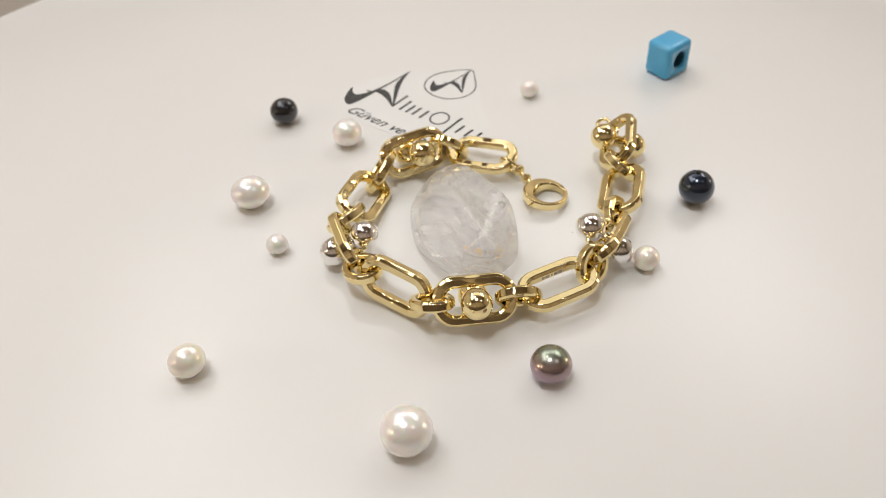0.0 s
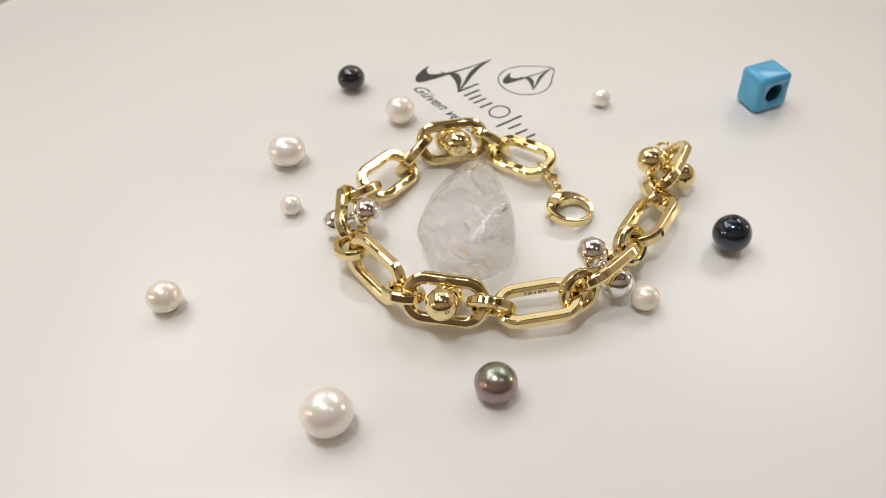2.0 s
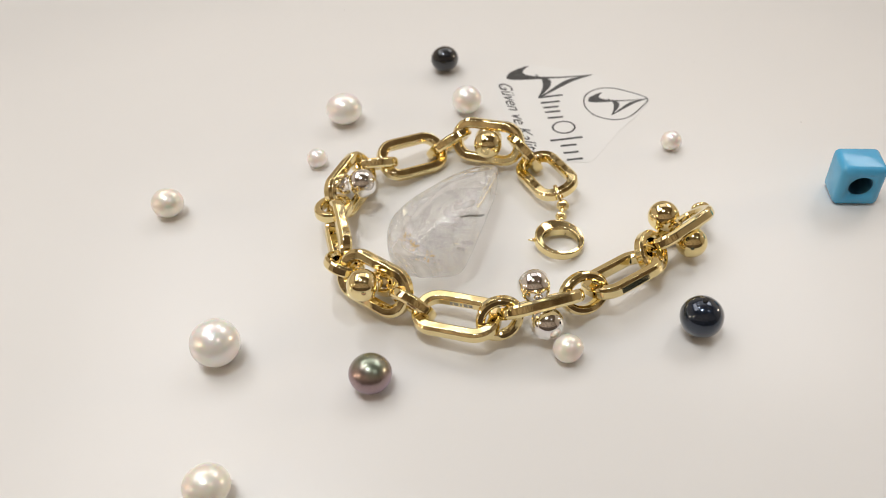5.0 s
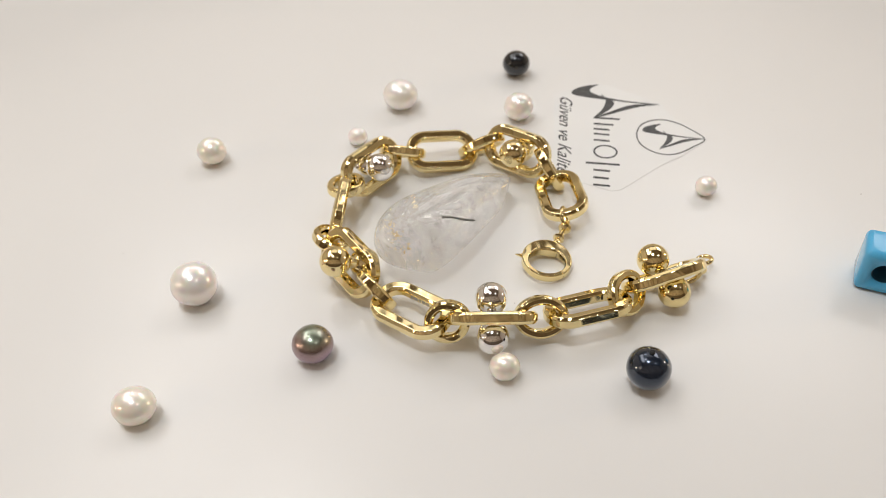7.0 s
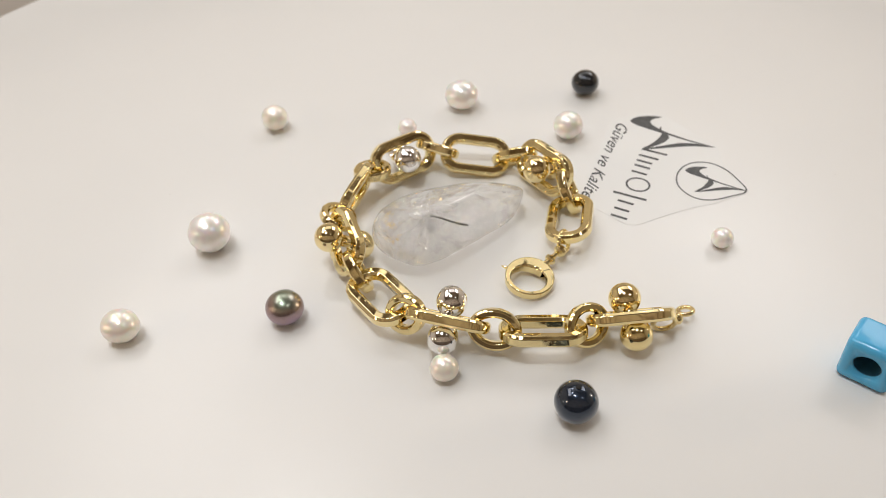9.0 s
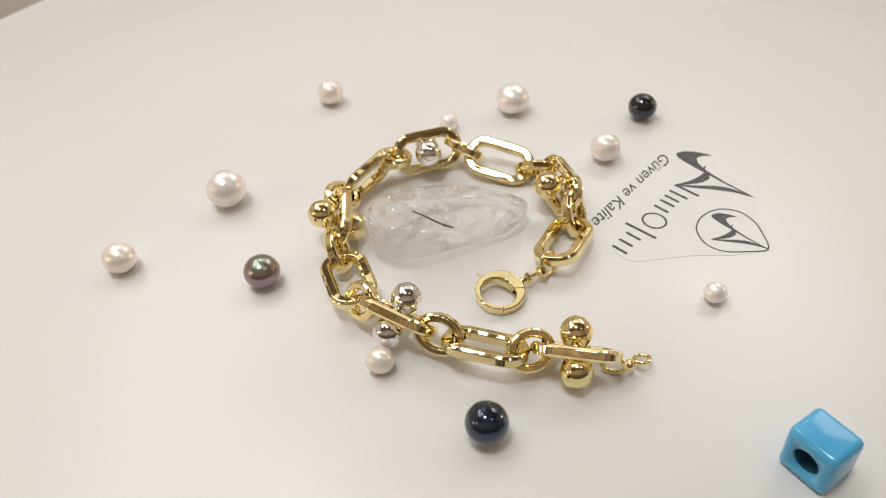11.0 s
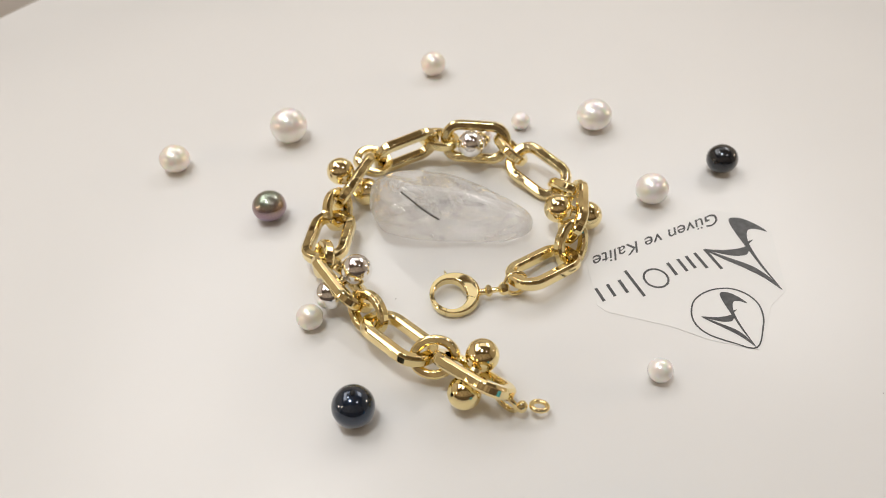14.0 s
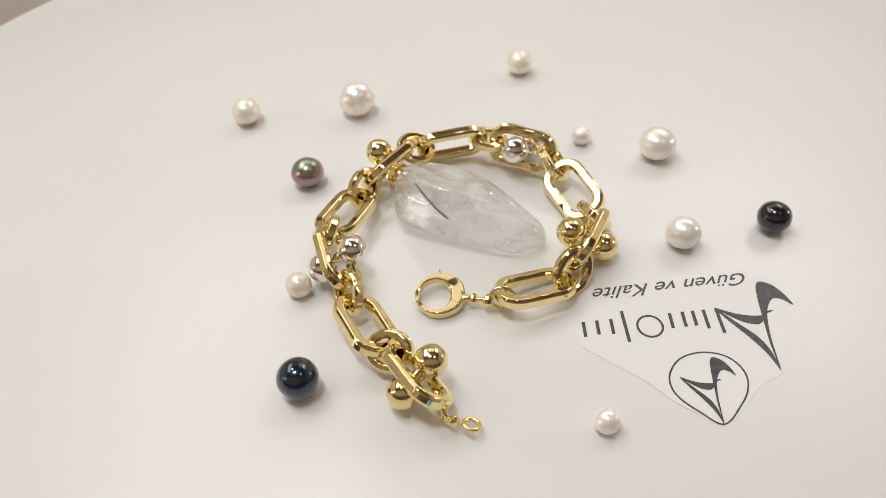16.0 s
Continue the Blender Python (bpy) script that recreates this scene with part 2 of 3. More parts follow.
def chamfered(w, h, c, soft=0.012):
    """A bar's section: flat sides and chamfers that meet in narrow rounded edges."""
    out = []
    corners = [(w - c, -h), (w, -h + c), (w, h - c), (w - c, h), (-w + c, h), (-w, h - c), (-w, -h + c), (-w + c, -h)]
    for k, here in enumerate(corners):
        here = Vector(here)
        for q in (corners[k - 1], corners[(k + 1) % 8]):
            q = Vector(q)
            out.append(tuple(here + (q - here) * min(0.3, soft / (q - here).length)))
    return out


def bar_ring(path, section, closed=True):
    """A sweep and its vertex normals, each that of the flat beside it, so that flats stay flat and edges look rounded."""
    n = len(section)
    flats = []
    for j in range(n):
        a, b = (section[j - 1], section[j]) if j % 2 == 0 else (section[j], section[(j + 1) % n])
        d = Vector(b) - Vector(a)
        flats.append((d.y, -d.x))
    normals = [(o.normalized() * u + a.normalized() * v).normalized() for _, o, a, *_ in path for u, v in flats]
    return sweep(path, section, closed), normals


def disc_section(r, n=14):
    return [(r * math.cos(2 * math.pi * k / n), r * math.sin(2 * math.pi * k / n)) for k in range(n)]


def ball_mesh(r, centre, sx=1.0, sy=1.0, sz=1.0, u=40, v=24, turn=None):
    bm = bmesh.new()
    bmesh.ops.create_uvsphere(bm, u_segments=u, v_segments=v, radius=r)
    m = Matrix.Translation(centre) @ (turn.to_4x4() if turn else Matrix()) @ Matrix.Diagonal((sx, sy, sz, 1))
    bmesh.ops.transform(bm, matrix=m, verts=bm.verts)
    return bm


def box_mesh(x0, x1, y0, y1, z0, z1):
    bm = bmesh.new()
    bmesh.ops.create_cube(bm, size=1)
    bmesh.ops.transform(bm, matrix=Matrix.Translation(((x0 + x1) / 2, (y0 + y1) / 2, (z0 + z1) / 2)) @ Matrix.Diagonal((x1 - x0, y1 - y0, z1 - z0, 1)), verts=bm.verts)
    return bm


def prism(points, z0, z1):
    bm = bmesh.new()
    low = [bm.verts.new((x, y, z0)) for x, y in points]
    top = [bm.verts.new((x, y, z1)) for x, y in points]
    n = len(points)
    bm.faces.new(low)
    bm.faces.new(top)
    for k in range(n):
        bm.faces.new((low[k], low[(k + 1) % n], top[(k + 1) % n], top[k]))
    return bm


def smooth_loop(points, steps=5):
    """A closed Catmull-Rom line through the points."""
    out, n = [], len(points)
    p = [Vector(q) for q in points]
    for i in range(n):
        a, b, c, d = p[i - 1], p[i], p[(i + 1) % n], p[(i + 2) % n]
        for k in range(steps):
            t = k / steps
            out.append(tuple(0.5 * (2 * b + (c - a) * t + (2 * a - 5 * b + 4 * c - d) * t * t + (3 * b - a - 3 * c + d) * t ** 3)))
    return out


# ---- the room and the table ----
def room():
    # all of it out of view: closes the place for bounce and reflections
    m = 80  # a metre in plan steps
    for name, b, mat in (
        ("floor", (-1.7 * m, 1.7 * m, -0.9 * m, 2.3 * m, -1.0 * m, -0.9 * m), COUNTER),
        ("ceiling", (-1.7 * m, 1.7 * m, -0.9 * m, 2.3 * m, 1.5 * m, 1.6 * m), CEILING),
        ("wall_north", (-1.7 * m, 1.7 * m, 2.2 * m, 2.3 * m, -0.9 * m, 1.5 * m), WALL),
        ("wall_south", (-1.7 * m, 1.7 * m, -0.9 * m, -0.8 * m, 0.33 * m, 1.5 * m), BACK_WALL),
        # added unseen dark panel, gives beads and pearls a dark band to reflect
        ("trim", (-1.7 * m, 1.7 * m, -0.9 * m, -0.8 * m, -0.9 * m, 0.33 * m), ADDED_DARK),
        ("wall_east", (1.6 * m, 1.7 * m, -0.8 * m, 2.2 * m, -0.9 * m, 1.5 * m), WALL),
        ("wall_west", (-1.7 * m, -1.6 * m, -0.8 * m, 2.2 * m, -0.9 * m, 1.5 * m), WALL),
    ):
        tagged(link_mesh(name, box_mesh(*b), mat, smooth=False), name.replace("_", " ") + " of the plain closed room", "room", kind="structure")


def counter():
    ob = tagged(new("counter"), "taupe brown shop counter under the turntable", "counter")
    ob.matrix_world = pose(0, 0, -0.9)
    h = 0.868 / U
    bm = box_mesh(-70, 70, -40, 50, h - 3, h)
    bmesh.ops.bevel(bm, geom=bm.edges[:], offset=0.3, segments=2, affect="EDGES")
    part("worktop", bm, COUNTER, ob, smooth=False)
    part("body", box_mesh(-67, 67, -33, 47, 0, h - 3), COUNTER, ob, smooth=False)


def turntable():
    ob = thing("turntable", 0, 0, -2.56, "round glossy white turntable carrying bracelet, crystal and beads", "turntable")
    cx, cy, r, n = -0.55, -0.5, 14.2, 160
    prof = [(0, 0.75), (r - 0.3, 0.75), (r - 0.3, 1.6), (r, 1.75), (r, 2.4), (r - 0.05, 2.5), (r - 0.15, 2.56)]
    bm = bmesh.new()
    rings = [[bm.verts.new((cx + q * math.cos(2 * math.pi * k / n), cy + q * math.sin(2 * math.pi * k / n), z)) for k in range(n)] for q, z in prof[1:]]
    for a, b in zip(rings, rings[1:]):
        for k in range(n):
            bm.faces.new((a[k], a[(k + 1) % n], b[(k + 1) % n], b[k]))
    bm.faces.new(rings[0])
    bm.faces.new(rings[-1])
    part("plate", bm, TABLE, ob, sharp=40)
    foot = ball_mesh(1, (0, 0, 0))
    bmesh.ops.delete(foot, geom=foot.verts[:], context="VERTS")
    bmesh.ops.create_cone(foot, cap_ends=True, segments=64, radius1=9, radius2=8.5, depth=0.75, matrix=Matrix.Translation((0, 0, 0.375)))
    part("base", foot, TABLE, ob, sharp=40)
    rnd = random.Random(7)
    for k in range(12):
        a, q = rnd.uniform(0, 6.28), 9 * math.sqrt(rnd.random())
        s = rnd.uniform(0.006, 0.012)
        part("dust_speck", ball_mesh(s, (q * math.cos(a), q * math.sin(a), 2.562), 1, rnd.uniform(0.5, 1), 0.3, 8, 5), SPECK if k % 2 else PAPER, ob)


# ---- pearls ----
def pearl(name, x, y, r, flat, mat, label, hole=None, lean=0.0, rz=0.0, long=1.0, dent=0.0):
    """A pearl resting on the table: flat is its height to its width; hole is the way to its drill hole."""
    bm = bmesh.new()
    bmesh.ops.create_icosphere(bm, subdivisions=5, radius=r)
    seed = Vector((x * 3.1, y * 2.7, r * 9))
    for v in bm.verts:
        n = v.co.normalized()
        v.co *= 1 + 0.018 * noise.noise(n * 1.3 + seed) + 0.0025 * noise.noise(n * 3 + seed)
        if dent and n.z > 0:
            v.co.z -= dent * r * n.z ** 6
        v.co = Vector((v.co.x * long, v.co.y, v.co.z * flat))
    bmesh.ops.rotate(bm, verts=bm.verts, cent=(0, 0, 0), matrix=Euler((radians(lean), 0, radians(rz))).to_matrix())
    low = min(v.co.z for v in bm.verts)
    for v in bm.verts:
        v.co.z -= low
    ob = link_mesh(name, bm, mat)
    tagged(ob, label, "pearl", "loose pearls round the bracelet")
    turner(ob, x, y, 0)
    if hole:
        h = Vector(hole).normalized()
        mid = Vector((0, 0, -low))
        tip = mid + Vector((h.x * r * long, h.y * r, h.z * r * flat))
        t = h.to_track_quat("Z", "Y").to_matrix()
        b = bmesh.new()
        # black disc painted for the shade in the hole; none is cut
        bmesh.ops.create_cone(b, cap_ends=True, segments=20, radius1=0.042, radius2=0.040, depth=0.03)
        bmesh.ops.transform(b, matrix=Matrix.Translation(tip) @ t.to_4x4(), verts=b.verts)
        part("drill_shade_disc", b, HOLE_SHADE, ob, "black disc painted as the shade of the drilled hole")
    return ob


# near-black that paints the drill hole's shade
HOLE_SHADE = material("drill_shade", (0.006, 0.006, 0.007), 0.7)


def pearls():
    pearl("pearl", -3.60, 3.31, 0.285, 0.92, BLACK_PEARL, "small black button pearl with glossy skin on white turntable")
    pearl("pearl", -2.23, 2.48, 0.290, 0.92, WHITE_PEARL, "white round freshwater pearl beside the printed sheet")
    pearl("pearl", -3.84, 0.70, 0.345, 0.84, WHITE_PEARL, "white flattened button pearl on white turntable", rz=20, long=1.02)
    pearl("pearl", -3.18, -0.58, 0.188, 0.9, WHITE_PEARL, "tiny white seed pearl near the bracelet")
    pearl("pearl", -4.14, -3.17, 0.270, 0.93, CREAM_PEARL, "creamy white slightly oval pearl on white turntable", rz=40, long=1.04)
    pearl("pearl", -0.80, -4.53, 0.366, 0.93, WHITE_PEARL, "large round white pearl with rosy luster")
    pearl("pearl", 1.26, -3.39, 0.305, 0.88, PURPLE_PEARL, "dark purple and green peacock pearl with metallic luster")
    pearl("pearl", 4.16, 0.46, 0.312, 1.0, NAVY_PEARL, "large round navy blue pearl with a drilled hole", hole=(-0.05, 0.08, 1))
    pearl("pearl", 3.02, -1.18, 0.213, 0.94, CREAM_PEARL, "small cream pearl beside the white gold beads", rz=70, long=1.03)
    pearl("pearl", 1.46, 3.97, 0.186, 0.93, WHITE_PEARL, "small round white pearl beside the printed sheet")
    pearl("pearl", 0.98, -5.96, 0.290, 0.88, CREAM_PEARL, "cream button pearl lying apart on white turntable", rz=60, long=1.06)


# ---- blue cube bead ----
def cube_bead():
    w, d, h = 0.365, 0.315, 0.385
    ob = thing("cube_bead", 4.465, 4.79, 0, "glossy sky blue cube bead with a round hole", "bead", rz=39.0)
    bm = box_mesh(-w, w, -d, d, 0, 2 * h)
    bmesh.ops.bevel(bm, geom=bm.edges[:], offset=0.1, segments=5, profile=0.5, affect="EDGES")
    body = link_mesh("body", bm, BLUE, sharp=60)
    cut = bmesh.new()
    bmesh.ops.create_cone(cut, cap_ends=True, segments=40, radius1=0.2, radius2=0.2, depth=2, matrix=Matrix.Translation((0, d * 0.7 - 1.0, h + 0.02)) @ Matrix.Rotation(radians(90), 4, "X"))
    tool = link_mesh("bore_tool", cut, BLUE)
    mod = body.modifiers.new("bore", "BOOLEAN")
    mod.operation, mod.object, mod.solver = "DIFFERENCE", tool, "EXACT"
    bpy.context.view_layer.update()
    me = bpy.data.meshes.new_from_object(body.evaluated_get(bpy.context.evaluated_depsgraph_get()))
    body.modifiers.clear()
    body.data = me
    body.parent = ob
    bpy.data.objects.remove(tool)
    # sleeve added in the bore, coloured dark for the shade in there
    shade_sleeve = bmesh.new()
    rows = [[shade_sleeve.verts.new((q * math.cos(math.pi * k / 16), y, h + 0.02 + q * math.sin(math.pi * k / 16))) for k in range(32)] for q, y in ((0.196, -d + 0.05), (0.196, d * 0.7 - 0.01), (0.19, d * 0.7 - 0.004), (0.19, d * 0.7 - 0.012), (0.188, -d + 0.05))]
    for a, b in zip(rows, rows[1:] + rows[:1]):
        if a is rows[2]:
            shade_sleeve.faces.new(b)
        for k in range(32):
            shade_sleeve.faces.new((a[k], a[(k + 1) % 32], b[(k + 1) % 32], b[k]))
    part("bore_shade_sleeve", shade_sleeve, BORE_SHADE, body, "dark sleeve painted as shade inside the drilled hole", sharp=40)


# ---- bracelet ----
# centre, yaw and slope of the long axis, yaw and slope of the side way
LINKS = [
    ((0.42, 1.62, 0.27), 157, -6, -114, -12),
    ((-0.87, 1.56, 0.42), -156, -2, None, None),
    ((-1.75, 0.48, 0.29), -107, 8, -22, -29),
    ((-1.88, -0.88, 0.42), -70, 0, None, None),
    ((-1.05, -1.91, 0.44), -33, -3, 57, 72),
    ((0.18, -2.26, 0.46), 8, -3, None, None),
    ((1.50, -1.87, 0.36), 24, 4, 121, 2),
    ((2.34, -0.97, 0.46), 65, -6, -25, 47),
    ((2.83, 0.39, 0.36), 76, 0, 167, -22),
    ((2.95, 1.72, 0.43), 80, 3, -10, 46),
]
# the way along each bead bar, for every second link: yaw and slope
BARS = {1: (-50, 27), 3: (10, 27), 5: (-84, 34), 7: (151, 28), 9: (180, 23)}


def way(yaw, slope):
    y, s = radians(yaw), radians(slope)
    return Vector((math.cos(y) * math.cos(s), math.sin(y) * math.cos(s), math.sin(s)))


def bracelet():
    ob = thing("bracelet", 0, 0, 0, "open gold link bracelet with gold and silver beads", "bracelet")
    half, bar_w, bar_h = 0.67, 0.095, 0.096
    wide = 0.40
    ends = []
    for i, (c, yaw, slope, syaw, sslope) in enumerate(LINKS):
        d = way(yaw, slope)
        s = way(syaw, sslope) if syaw is not None else way(*BARS[i]).cross(d)
        turn = frame_of(d, s)
        c = Vector(c)
        bm, nor = bar_ring(round_rect(half - bar_w, wide - bar_w, wide - bar_w - 0.03, turn, c), chamfered(bar_w, bar_h, 0.042, 0.012))
        link = part("long_link", bm, GOLD, ob, normals=nor)
        side = turn @ Vector((0, 1, 0))
        if i == 6:
            for k, w in enumerate((0.02, 0.035, 0.012, 0.03, 0.03)):
                b = box_mesh(-w, w, -0.004, 0.004, -0.03, 0.03)
                bmesh.ops.transform(b, matrix=Matrix.Translation(c + d * (0.075 * k - 0.15) + side * (wide - 2 * bar_w)) @ turn.to_4x4(), verts=b.verts)
                part("stamp", b, HAIR, link, "dark illegible stamped mark", smooth=False)
        ends.append((c - d * (half - bar_w), c + d * (half - bar_w), side))
        if i in BARS:
            n = way(*BARS[i])
            mat, word = (SILVER, "mirror-polished white gold bead") if i in (3, 7) else (GOLD, "mirror-polished yellow gold bead")
            rod = bmesh.new()
            bmesh.ops.create_cone(rod, cap_ends=True, segments=24, radius1=0.1, radius2=0.1, depth=0.4)
            bmesh.ops.transform(rod, matrix=Matrix.Translation(c) @ n.to_track_quat("Z", "Y").to_matrix().to_4x4(), verts=rod.verts)
            pin = part("bead_bar", rod, mat, ob, sharp=40)
            for k in (1, -1):
                part("bead", ball_mesh(0.246, c + n * (0.297 * k), u=64, v=40), mat, pin, word)
    for (_, a, sa), (b, _, sb) in zip(ends, ends[1:]):
        if sa.dot(sb) < 0:
            sb = -sb
        d = b - a
        n = (sa + sb).normalized()
        n = (n - d.normalized() * n.dot(d.normalized())).normalized()
        turn = frame_of(d, n.cross(d.normalized()))
        mid = (a + b) / 2
        lx = d.length / 2 + bar_w + 0.10
        ring = []
        for k in range(44):
            t = 2 * math.pi * k / 44
            e = 2 / 1.9
            px, py = math.copysign(abs(math.cos(t)) ** e, math.cos(t)), math.copysign(abs(math.sin(t)) ** e, math.sin(t))
            o = Vector((math.cos(t) / lx, math.sin(t) / 0.265, 0)).normalized()
            ring.append((mid + turn @ Vector((lx * px, 0.255 * py, 0)), turn @ o, turn @ Vector((0, 0, 1))))
        bm, nor = bar_ring(ring, chamfered(0.07, 0.088, 0.034, 0.01))
        part("oval_connector", bm, GOLD, ob, normals=nor)
    # closing end: wire ring, bead and small eye
    wire(ob, (3.0, 2.27, 0.19), way(80, 0), Vector((0.15, 0, 1)), 0.17, 0.04, "wire_ring")
    part("spacer_bead", ball_mesh(0.092, (2.975, 2.50, 0.19), 1, 0.85, 1), GOLD, ob)
    wire(ob, (2.825, 2.70, 0.15), way(100, 0), way(10, 20), 0.115, 0.036, "end_eye")
    # clasp end
    mid = Vector((1.506, 0.579, 0.14))
    away = Vector((-0.316, 0.471, 0)).normalized()
    wire(ob, (0.90, 1.36, 0.215), way(140, 0), way(50, 20).cross(way(140, 0)), 0.18, 0.038, "wire_ring")
    part("spacer_bead", barrel((1.075, 1.24, 0.19), (1.075 - 1.19, 1.24 - 1.05, 0.03), 0.108, 0.085), GOLD, ob, sharp=25)
    part("neck", tube([mid + away * 0.34, (1.25, 0.96, 0.15), (1.19, 1.05, 0.16), (1.13, 1.145, 0.175), (1.075, 1.24, 0.19)], 0.06, 0.04, 14), GOLD, ob)
    part("spacer_bead", barrel((1.20, 1.03, 0.16), (1.075 - 1.19, 1.24 - 1.05, 0.03), 0.098, 0.06), GOLD, ob, sharp=25)
    clasp(ob, mid, away)


def wire(ob, centre, d, s, r, thick, name):
    turn = frame_of(d, s)
    ring = []
    for k in range(32):
        t = 2 * math.pi * k / 32
        o = Vector((math.cos(t), math.sin(t), 0))
        ring.append((Vector(centre) + turn @ (o * r), turn @ o, turn @ Vector((0, 0, 1))))
    return part(name, sweep(ring, disc_section(thick)), GOLD, ob)


def barrel(centre, axis, r, half):
    """A small turned bead with a waist at each end and a cut rim."""
    turn = frame_of(axis, (0, 0, 1))
    path = [(Vector(centre) + turn @ Vector((half * k, 0, 0)), turn @ Vector((0, 1, 0)), turn @ Vector((0, 0, 1)), r * g) for k, g in ((-1, 0.5), (-0.85, 0.72), (-0.35, 1.0), (0.25, 1.0), (0.8, 0.75), (1, 0.5))]
    return sweep(path, disc_section(1.0, 10), closed=False)


def clasp(ob, mid, away):
    """A round trigger clasp: a crescent body, the thinner lever that closes it and its thumb catch."""
    turn = frame_of(away, Vector((-away.y, away.x, 0.12)))

    def arc(a0, a1, wid, dep):
        path = []
        for k in range(25):
            a = radians(a0 + (a1 - a0) * k / 24)
            o = Vector((math.cos(a), math.sin(a), 0))
            path.append((mid + turn @ (o * (0.405 - wid(a))), turn @ (o * wid(a)), turn @ Vector((0, 0, dep(a)))))
        return bar_ring(path, chamfered(1.0, 1.0, 0.3, 0.08), closed=False)

    def wide(a):
        return 0.034 + 0.088 * (0.5 + 0.5 * math.cos(a - 0.35)) ** 1.6

    bm, nor = arc(-25, 244, wide, lambda a: 0.078 + 0.018 * max(0.0, math.cos(a - 0.2)))
    body = part("clasp", bm, GOLD, ob, "round gold trigger clasp", normals=nor)
    bm, nor = arc(-114, -27, lambda a: wide(a) * 0.96, lambda a: 0.073 + 0.018 * max(0.0, math.cos(a - 0.2)))
    part("lever", bm, GOLD, body, normals=nor)
    bm = bmesh.new()
    bmesh.ops.create_cone(bm, cap_ends=True, segments=12, radius1=0.035, radius2=0.012, depth=0.12)
    o = Vector((math.cos(radians(105)), math.sin(radians(105)), 0))
    bmesh.ops.transform(bm, matrix=Matrix.Translation(mid + turn @ (o * 0.45)) @ (turn @ o).to_track_quat("Z", "Y").to_matrix().to_4x4(), verts=bm.verts)
    part("thumb_catch", bm, GOLD, body)


# ---- the crystal ----
STONE_TURN = 108.0


def tube(points, r0, r1, turnings=8):
    """A thin rod through the points."""
    pts = [Vector(q) for q in points]
    path = []
    for k, q in enumerate(pts):
        d = (pts[min(k + 1, len(pts) - 1)] - pts[max(k - 1, 0)]).normalized()
        o = d.cross(Vector((0.3, 0.2, 1))).normalized()
        path.append((q, o, d.cross(o), r0 + (r1 - r0) * k / (len(pts) - 1)))
    return sweep(path, disc_section(1.0, turnings), closed=False)


# worn faces of the stone: the way out and the distance from its heart
FACETS = [
    (0.17, -0.98, 0.02, 0.587), (-0.39, 0.84, -0.38, 0.904), (0.11, -0.92, -0.38, 0.535), (-0.38, -0.14, -0.91, 0.660),
    (0.35, 0.69, 0.63, 0.595), (0.25, -0.76, 0.60, 0.767), (-0.99, 0.13, -0.03, 1.442), (0.89, 0.45, -0.01, 1.291),
    (0.59, -0.78, -0.22, 0.913), (-0.15, 0.03, 0.99, 0.953), (0.46, 0.29, 0.84, 0.672), (-0.46, 0.48, 0.75, 0.958),
    (-0.68, -0.64, 0.36, 1.085), (0.16, 0.98, 0.08, 0.807), (0.05, 0.47, 0.88, 0.467), (0.0, 0.0, -1.0, 0.420),
]
HEART = Vector((-0.1, 0.05, 0.42))


def reach(n):
    """How far the stone reaches from its heart on the way n: many flat faces with worn, rounded edges."""
    return sum((max(0.0, n.x * x + n.y * y + n.z * z) / d) ** 14 for x, y, z, d in FACETS) ** (-1 / 14) * 1.02


